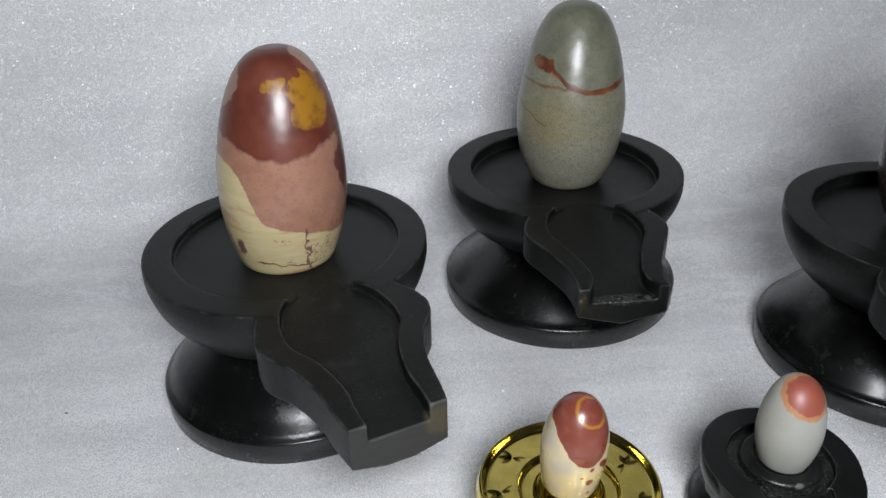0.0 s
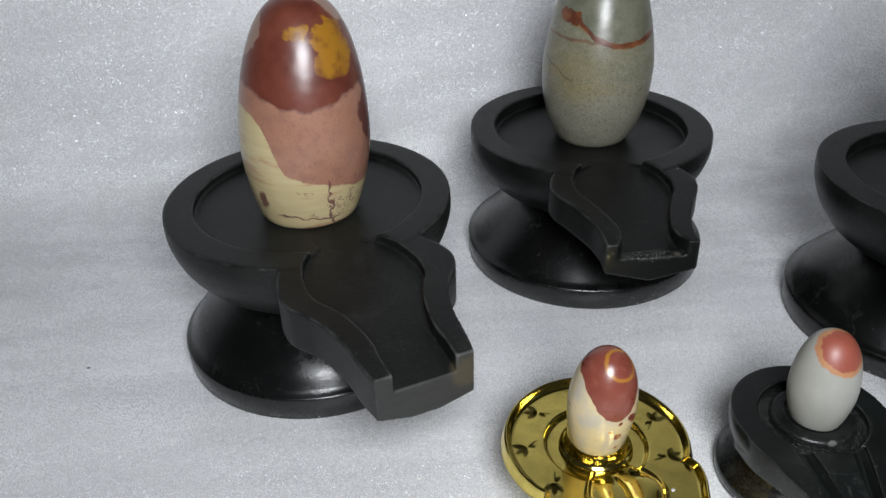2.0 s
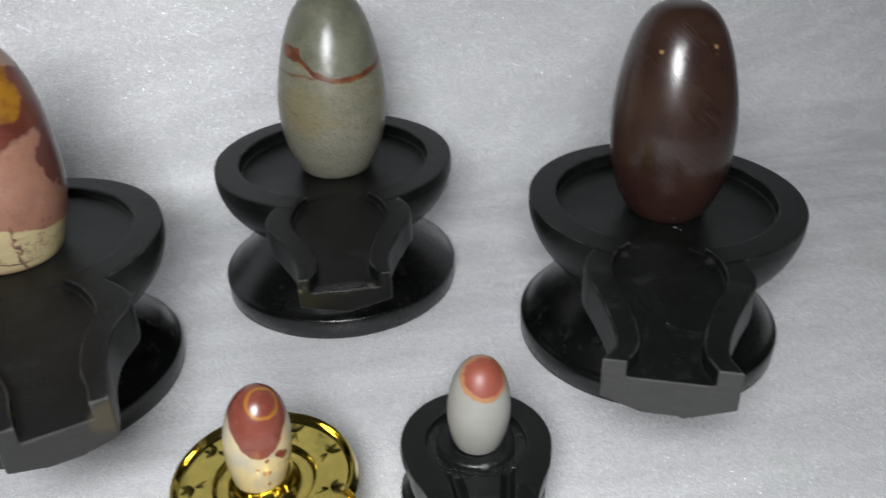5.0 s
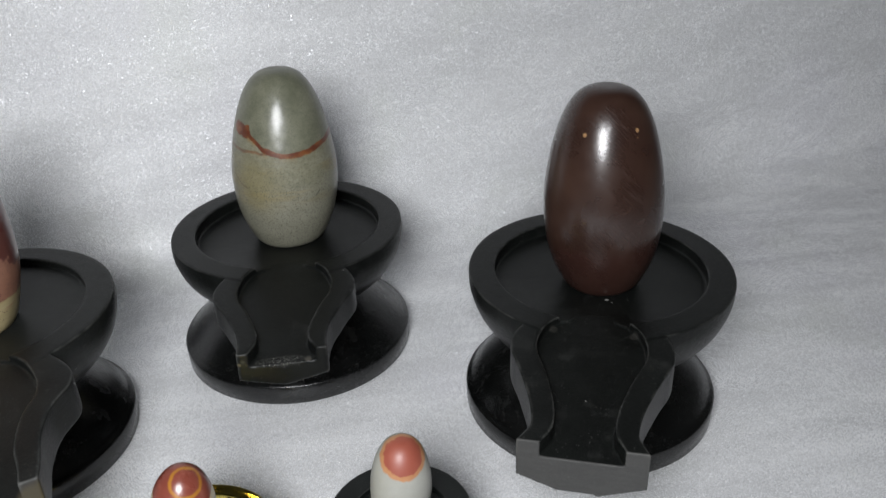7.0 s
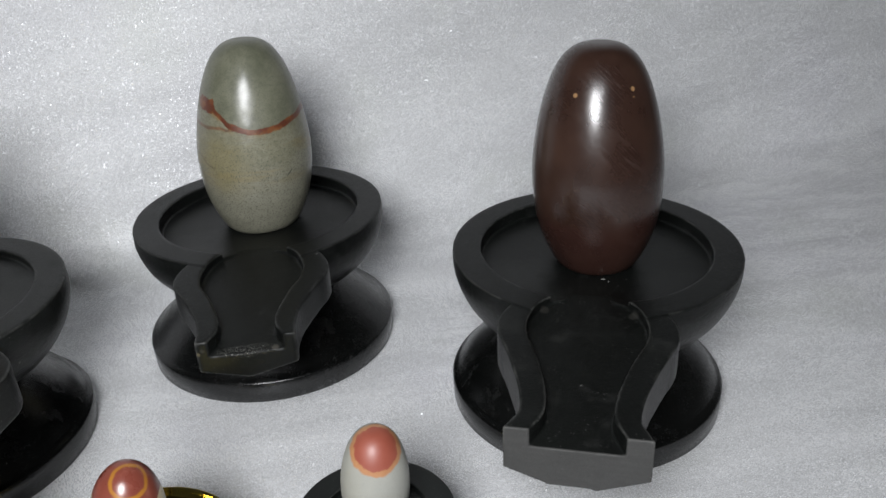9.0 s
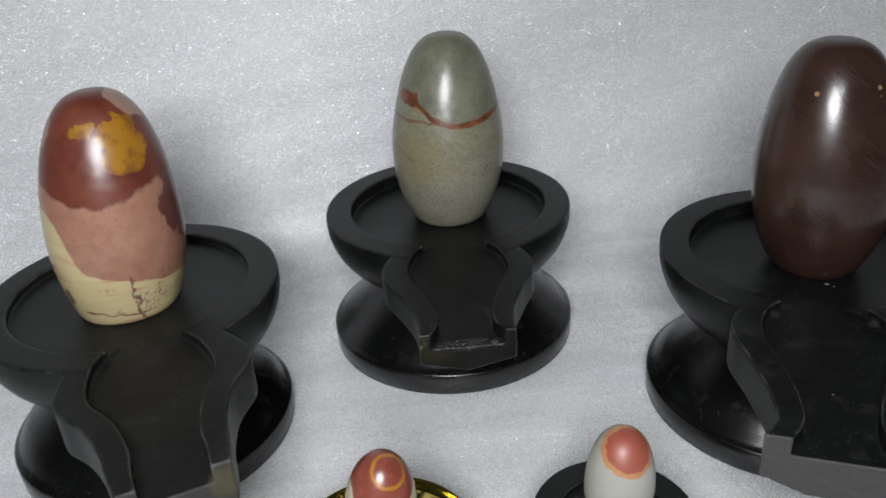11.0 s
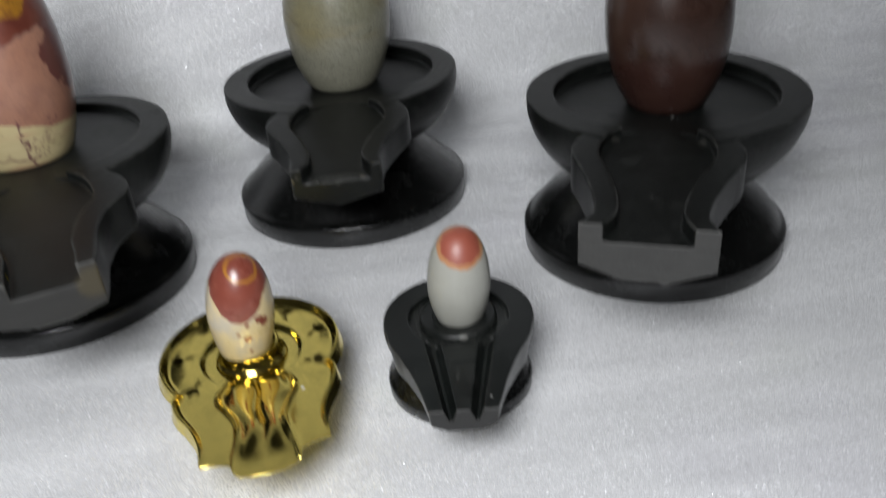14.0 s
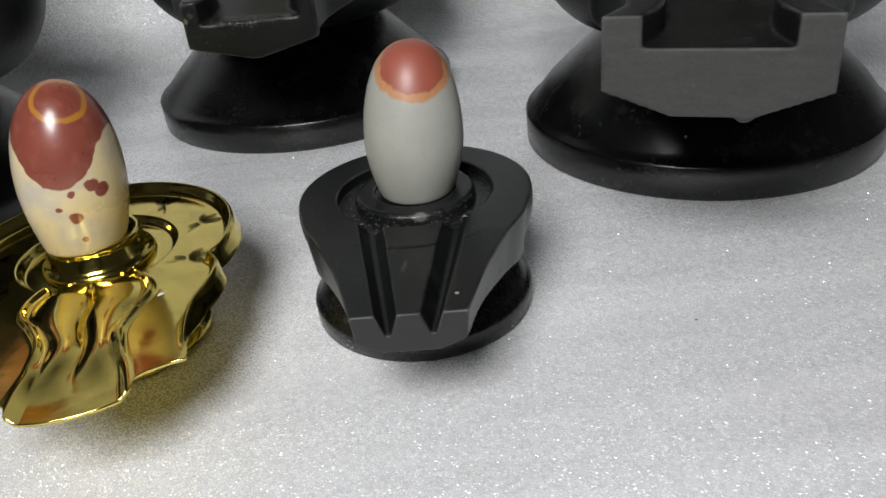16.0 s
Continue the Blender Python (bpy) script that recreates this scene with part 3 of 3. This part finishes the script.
def stand(place, turn, top, deep, length, tip, flare, side, mid, drop, foot_r, foot_at, full, stone, foot_stone, swell, keel, later, soft, label, nub=None):
    """The spout points along local -y. top: the rim's height; deep: the basin's depth; drop: how far the spout's end lies lower; swell: how far it bulges on either side; keel: how flat its underside is; later: how much nearer the tip its widest place lies; soft: how worn its edges are; nub: a lump left under the spout's end."""
    root = thing("stone_stand", (*place, 0.0), turn, label=label, category="pedestal", group="large black stone stands")
    base = [(foot_r - 0.001, 0.0), (foot_r, 0.001), (foot_r + 0.0003, 0.0142), (foot_r - 0.0006, 0.0154)]
    base += curve([(foot_r - 0.0022, 0.0160), (0.0712, 0.0270), (0.0595, 0.0382), (0.0480, 0.0487), (0.0380, 0.0575)], 18)
    foot = lathe(base)
    bmesh.ops.translate(foot, verts=foot.verts, vec=(*foot_at, 0.0))
    part("base", foot, foot_stone, root, "polished flaring foot")
    s = top / 0.1
    bowl = lathe(curve([(0.030, 0.050 * s), (0.047, 0.0525 * s), (0.0625 + full, 0.0595 * s), (0.0745 + full, 0.0735 * s), (0.0807 + 0.6 * full, 0.0885 * s), (0.0818 + 0.2 * full, top)], 22))

    def along(halves, z_side, z_mid, z_top, count, swell=(0.0, 0.0)):
        out = []
        for v, u in curve(halves, count):
            v += later * math.exp(-(((v - 0.092) / 0.022) ** 2))
            low, mid, high = z_side(v), z_mid(v), z_top(v)
            bulge = math.exp(-(((v - 0.086 - later) / 0.020) ** 2))
            a, b = -u - swell[0] * bulge, u + swell[1] * bulge
            out.append([(a, -v, high), (a, -v, low), (keel * a, -v, mid), (keel * b, -v, mid), (b, -v, low), (b, -v, high)])
        return out

    slope = lambda v: top - drop * min(max((v - 0.06) / (length - 0.06), 0.0), 1.0) ** 1.3
    spout = loft(along(outer_half(length, tip), lambda v: slope(v) - side, lambda v: slope(v) - mid, slope, 60, swell))
    fall = lambda v: slope(v) - 0.0045 - 0.0045 * min(max((v - 0.055) / (length - 0.055), 0.0), 1.0)
    channel = loft(along(inner_half(length, flare), fall, fall, lambda v: top + 0.02, 70))
    # the basin's floor lies deep at the back and runs out level into the spout
    well = bmesh.new()
    rings = []
    for z in (0, 1):
        row = []
        for i in range(96):
            a = 2 * math.pi * i / 96
            r = 0.0655
            x, y = r * math.cos(a), r * math.sin(a)
            low = top - deep + (deep - 0.0035) * min(max((-y - 0.012) / 0.048, 0.0), 1.0) ** 1.5
            row.append(well.verts.new((x, y, top + 0.02 if z else low)))
        rings.append(row)
    hub = [well.verts.new((0.9 * 0.0655 * math.cos(2 * math.pi * i / 96), 0.9 * 0.0655 * math.sin(2 * math.pi * i / 96), top - deep + (deep - 0.0035) * min(max((-0.9 * 0.0655 * math.sin(2 * math.pi * i / 96) - 0.012) / 0.048, 0.0), 1.0) ** 1.5)) for i in range(96)]
    core = [well.verts.new((0.35 * 0.0655 * math.cos(2 * math.pi * i / 96), 0.35 * 0.0655 * math.sin(2 * math.pi * i / 96), top - deep)) for i in range(96)]
    for i in range(96):
        j = (i + 1) % 96
        well.faces.new((rings[0][i], rings[0][j], rings[1][j], rings[1][i]))
        well.faces.new((hub[i], hub[j], rings[0][j], rings[0][i]))
        well.faces.new((core[i], core[j], hub[j], hub[i]))
    well.faces.new(rings[1])
    well.faces.new(list(reversed(core)))
    bmesh.ops.recalc_face_normals(well, faces=well.faces)
    joined = [spout]
    if nub:
        lump = bmesh.new()
        bmesh.ops.create_icosphere(lump, subdivisions=2, radius=0.0036, matrix=Matrix.Translation(nub))
        joined.append(lump)
    part("basin", carve(bowl, joined, [well, channel], 8, soft), stone, root, "round basin with a leaf-shaped channelled spout")
    return root


stand((-0.0968, 0.4160), 25.8, 0.0992, 0.0047, 0.1690, 0.0230, 0.0145, 0.0225, 0.0265, 0.004, 0.0812, (-0.0032, -0.001), 0.0026, STONE[0], FOOT[0], (0.0, 0.0035), 0.30, 0.0090, 5, "matt black carved stone stand with a straight tapering spout")
stand((0.0810, 0.5240), 4.9, 0.0950, 0.0086, 0.1560, 0.0255, 0.0192, 0.0180, 0.0240, 0.004, 0.0838, (-0.001, -0.005), 0.0024, STONE[1], FOOT[1], (0.0008, 0.0008), 0.06, 0.0030, 9, "black carved stone stand with a chipped spout lip")
stand((0.2870, 0.4280), -15.5, 0.1005, 0.0078, 0.1615, 0.0310, 0.0200, 0.0212, 0.0285, 0.006, 0.0818, (-0.0028, 0.0), 0.0010, STONE[2], FOOT[2], (0.0, 0.0), 0.36, 0.0, 5, "black carved stone stand with a broad squared spout", (0.0085, -0.1585, 0.0672))


# ---- polished egg stones ----
def egg(place, height, widest, foot, lean, form, material, label, group):
    """form: the height of the widest place, then how the foot, the shoulders and the crown round off."""
    belly, p, q, e = form
    bm = bmesh.new()
    rows, count, steps = [], 96, 96
    for i in range(steps + 1):
        s = 1 - (1 - i / steps) ** 2.2
        r = widest - (widest - foot) * ((belly - s) / belly) ** p if s < belly else widest * max(0.0, 1 - ((s - belly) / (1 - belly)) ** q) ** e
        if i == 0:  # a worn edge round the flat foot
            rows.append((0.95 * r, 0.0))
            s = 0.008
        if i < steps:
            rows.append((r, s))
    lumps = []
    for r, s in rows:
        ring = []
        for k in range(count):
            a = 2 * math.pi * k / count
            b = r * (1 + 0.010 * noise.noise((1.3 * math.cos(a) + 40 * widest, 1.3 * math.sin(a), 2.2 * s)))
            ring.append(bm.verts.new((lean[0] * s + b * math.cos(a), lean[1] * s + b * math.sin(a), s * height)))
        lumps.append(ring)
    for a, b in zip(lumps, lumps[1:]):
        for k in range(count):
            j = (k + 1) % count
            bm.faces.new((a[k], a[j], b[j], b[k]))
    bm.faces.new(list(reversed(lumps[0])))
    crown = bm.verts.new((lean[0], lean[1], height))
    for k in range(count):
        bm.faces.new((lumps[-1][k], lumps[-1][(k + 1) % count], crown))
    ob = new("egg_stone", mesh_of("egg_stone", bm, material))
    ob.matrix_world = pose(*place)
    return tagged(ob, label, "stone", group)


egg((-0.0950, 0.4080, 0.0945), 0.1194, 0.0357, 0.0270, (0.0045, 0.0060), (0.36, 1.85, 1.75, 0.37), jasper_banded(), "polished egg-shaped stone, red-brown, ochre, pink and cream", "large polished egg stones")
egg((0.0825, 0.5244, 0.0864), 0.1212, 0.0367, 0.0232, (0.0027, 0.0055), (0.424, 2.45, 1.32, 0.337), jasper_green(), "polished grey-green egg-shaped stone with a rust-red belt", "large polished egg stones")
egg((0.2870, 0.4246, 0.0927), 0.1226, 0.0358, 0.0217, (-0.0011, 0.0073), (0.454, 2.60, 1.43, 0.315), jasper_maroon(), "polished dark maroon egg-shaped stone with two tan dots", "large polished egg stones")
egg((0.0543, 0.2778, 0.0398), 0.0500, 0.0157, 0.0122, (0.0030, 0.0026), (0.42, 1.80, 2.13, 0.467), jasper_cream(), "small polished cream stone with a red crown and red drops", "small polished egg stones")
egg((0.1584, 0.2886, 0.0432), 0.0465, 0.0152, 0.0114, (0.0017, 0.0028), (0.38, 1.83, 2.04, 0.41), jasper_grey(), "small polished grey stone with a brick-red cap", "small polished egg stones")


# ---- small black stand ----
def small_stand():
    root = thing("small_stone_stand", (0.1575, 0.2885, 0.0), 1.0, label="small black carved stone stand with a grooved spout", category="pedestal")
    base = [(0.0360, 0.0), (0.0368, 0.0008), (0.0370, 0.0065), (0.0364, 0.0076)] + curve([(0.0356, 0.0082), (0.033, 0.012), (0.029, 0.017), (0.026, 0.024)], 10)
    foot = lathe(base)
    bmesh.ops.translate(foot, verts=foot.verts, vec=(-0.0010, 0.0040, 0.0))
    part("base", foot, FOOT[3], root, "polished flaring foot")
    top = 0.0433
    bowl = lathe(curve([(0.022, 0.019), (0.028, 0.0215), (0.033, 0.026), (0.0360, 0.033), (0.0370, 0.039), (0.0367, top)], 20))
    rows = []
    for v, u in curve([(0.000, 0.0360), (0.018, 0.0335), (0.032, 0.0270), (0.048, 0.0205), (0.067, 0.0148)], 30):
        z = top - 0.002 * max(v - 0.03, 0) / 0.037
        low = 0.0215 + 0.0095 * min(v / 0.055, 1.0)
        rows.append([(-u, -v, z), (-0.94 * u, -v, low + 0.002), (-0.5 * u, -v, low - 0.001), (0.5 * u, -v, low - 0.001), (0.94 * u, -v, low + 0.002), (u, -v, z)])
    spout = loft(rows)
    trench = lathe([(0.0245, top + 0.01 - 0.0135), (0.0250, top + 0.01)], 64)
    collar = lathe([(0.0195, top - 0.006), (0.0188, top - 0.0003), (0.0178, top + 0.0006)], 64)
    cup = lathe([(0.0128, top - 0.0002), (0.0130, top + 0.01)], 64)
    grooves = []
    for side in (-1, 1):
        rows = []
        for k in range(12):
            t = k / 11
            v = 0.0205 + t * 0.050
            u = side * (0.0128 - 0.0077 * t)
            deep = 0.0035 + 0.0050 * t
            rows.append([(u - 0.0046, -v, top + 0.003), (u - 0.0031, -v, top - 0.0012), (u - 0.0007, -v, top - deep), (u + 0.0007, -v, top - deep), (u + 0.0031, -v, top - 0.0012), (u + 0.0046, -v, top + 0.003)])
        grooves.append(loft(rows))
    body = carve(bowl, [spout], [trench, *grooves], 8, 7)
    part("basin", body, STONE[3], root, "round basin with two grooves running down its spout")
    part("collar", carve(collar, [], [cup], 6, 2), STONE[3], root, "raised ring that holds the stone")


small_stand()


# ---- brass tray ----
def brass_tray():
    root = thing("brass_tray", (0.0550, 0.2805, 0.0), 16.5, label="polished brass offering tray with a leaf-shaped spout", category="tray")
    level, rim = 0.0338, 0.0450
    # right half of the rim (across, along), from the back round to the tip
    right = [(rim * math.sin(a), -rim * math.cos(a)) for a in np.linspace(0, 2.10, 34)]
    right += curve([(0.0368, 0.0250), (0.0388, 0.0310), (0.0368, 0.0400), (0.0320, 0.0500), (0.0282, 0.0610), (0.0276, 0.0715)], 40)
    right += curve([(0.0235, 0.0718), (0.0180, 0.0730), (0.0152, 0.0748), (0.0142, 0.0793)], 24)
    right += curve([(0.0110, 0.0811), (0.0062, 0.0824), (0.0, 0.0830)], 20)
    outline = right + [(-u, v) for u, v in reversed(right[1:-1])]
    legs = np.array(outline + outline[:1])
    walked = np.concatenate([[0.0], np.cumsum(np.hypot(*np.diff(legs, axis=0).T))])
    even = np.linspace(0, walked[-1], 420, endpoint=False)
    outline = [(float(u), float(v)) for u, v in zip(np.interp(even, walked, legs[:, 0]), np.interp(even, walked, legs[:, 1]))]
    ridge = curve([(0.016, 0.0095), (0.021, 0.0125), (0.028, 0.0165), (0.035, 0.0168), (0.043, 0.0130), (0.052, 0.0100), (0.061, 0.0108), (0.070, 0.0130), (0.085, 0.0145)], 60)
    vs, us = np.array([q[0] for q in ridge]), np.array([q[1] for q in ridge])

    def smooth(x, a, b):
        t = min(max((x - a) / (b - a), 0.0), 1.0)
        return t * t * (3 - 2 * t)

    def height(u, v, edge):
        z = level - 0.0028 * (1 - smooth(math.hypot(u, v), 0.0225, 0.0250))
        if v > 0.012:  # the channel between two folds
            w = float(np.interp(v, vs, us))
            k = smooth(v, 0.014, 0.020)
            inside = k * (1 - smooth(abs(u), w - 0.0026, w - 0.0004))
            z += inside * (level - 0.0005 - 0.0009 * smooth(v, 0.03, 0.075) - z)
            swing = 0.0007 * math.sin(260.0 * v)
            lobes = smooth(v, 0.018, 0.028) * (1 - smooth(v, 0.056, 0.076))
            z += lobes * 0.0020 * math.sin(math.pi * min(abs(u - swing) / w, 1.0))
            z -= smooth(v, 0.020, 0.024) * (1 - smooth(v, 0.046, 0.056)) * 0.0016 * math.exp(-(((u - swing) / 0.0007) ** 2))
            z += k * (1 - 0.8 * smooth(v, 0.052, 0.066)) * 0.0019 * math.exp(-(((abs(u) - w - 0.0004) / 0.0009) ** 2))
        open_end = smooth(v, 0.050, 0.068)
        z += (1 - open_end) * 0.0042 * math.exp(-(((edge - 0.0024) / 0.0017) ** 2))
        z -= (1 - open_end) * 0.0030 * (1 - smooth(edge, 0.0, 0.0016))
        return z

    count, steps = len(outline), 96
    bm = bmesh.new()
    rings = []
    for i in range(steps + 1):
        rho = 0.25 + 0.75 * (1 - (1 - i / steps) ** 1.25)
        ring = []
        for u, v in outline:
            ring.append(bm.verts.new((rho * u, -rho * v, height(rho * u, rho * v, (1 - rho) * math.hypot(u, v)))))
        rings.append(ring)
    for a, b in zip(rings, rings[1:]):
        for i in range(count):
            j = (i + 1) % count
            bm.faces.new((a[i], b[i], b[j], a[j]))
    bm.faces.new(rings[0])
    bmesh.ops.recalc_face_normals(bm, faces=bm.faces)
    plate = part("plate", bm, BRASS, root)
    m = plate.modifiers.new("thick", "SOLIDIFY")
    m.thickness, m.offset = 0.0009, -1.0
    cup = curve([(0.0178, level - 0.0034), (0.0172, level - 0.0010), (0.0158, level + 0.0004), (0.0148, level + 0.0028), (0.0141, level + 0.0046), (0.0144, level + 0.0056), (0.0139, level + 0.0066), (0.0126, level + 0.0064), (0.0115, level + 0.0050)], 30)
    part("cup", lathe(cup, 96), BRASS, root, "raised brass ring that holds the stone")
    foot = curve([(0.0275, 0.0), (0.0285, 0.0010), (0.0277, 0.0022), (0.0215, 0.0048), (0.0150, 0.0110), (0.0130, 0.0190), (0.0170, 0.0265), (0.0240, 0.0298)], 32)
    part("foot", lathe(foot, 96), BRASS, root, "round brass foot")
    # engraved sprigs on the rim
    for a in (38, 80, 122, 238, 282, 325):
        bm = bmesh.new()
        for tilt, length, wide in ((0, 0.0064, 0.0014), (38, 0.0058, 0.0013), (-44, 0.0064, 0.0014), (150, 0.0040, 0.0010), (180, 0.0064, 0.0004)):
            turned = Matrix.Rotation(radians(tilt), 4, "Z")
            for k in range(9):  # short ribs across the leaf
                t = (k + 0.5) / 9
                w = wide * math.sin(math.pi * min(0.08 + 0.9 * t, 1.0)) ** 0.8
                y0, y1 = 0.0006 + length * (t - 0.036), 0.0006 + length * (t + 0.036)
                corners = [(-w, y0 + 0.3 * w, 0), (0, y0 - 0.3 * w, 0), (w, y0 + 0.3 * w, 0), (w, y1 + 0.3 * w, 0), (0, y1 - 0.3 * w, 0), (-w, y1 + 0.3 * w, 0)]
                low = [bm.verts.new(turned @ Vector(q)) for q in corners]
                bm.faces.new((low[0], low[1], low[4], low[5]))
                bm.faces.new((low[1], low[2], low[3], low[4]))
        bmesh.ops.solidify(bm, geom=bm.faces[:], thickness=0.0003)
        ob = part("engraved_leaf", bm, BRASS_DARK, root, "dark engraved sprig", False)
        ob.location = (0.0330 * math.sin(radians(a)), 0.0330 * math.cos(radians(a)), level + 0.0003)
        ob.rotation_euler = (0, 0, radians(-a + 35))


brass_tray()


# ---- crumbs ----
def crumb(name, place, size, colour, label):
    n = Nodes(name + "_skin")
    material = n.set(colour=n.mix(n.noise(900.0, 3), colour, tuple(0.6 * v for v in colour)), rough=0.7)
    bm = bmesh.new()
    bmesh.ops.create_icosphere(bm, subdivisions=2, radius=size)
    for v in bm.verts:
        k = 1 + 0.5 * noise.noise(v.co * (1.3 / size))
        v.co = Vector((v.co.x * k * 1.4, v.co.y * k, (v.co.z * k + size) * 0.5))
    ob = new(name, mesh_of(name, bm, material))
    ob.matrix_world = pose(*place, 0, 0, 30)
    return tagged(ob, label, "crumb")


crumb("dark_crumb", (-0.2371, 0.3790, -0.0001), 0.0007, (0.13, 0.12, 0.08), "tiny olive-brown crumb lying on the white foam")
crumb("dark_crumb", (0.2431, 0.2693, -0.0001), 0.0003, (0.03, 0.03, 0.03), "tiny dark crumb lying on the white foam")
crumb("white_crumb", (0.0852, 0.2515, 0.0330), 0.0010, (0.7, 0.7, 0.68), "tiny white crumb lying on the brass tray")
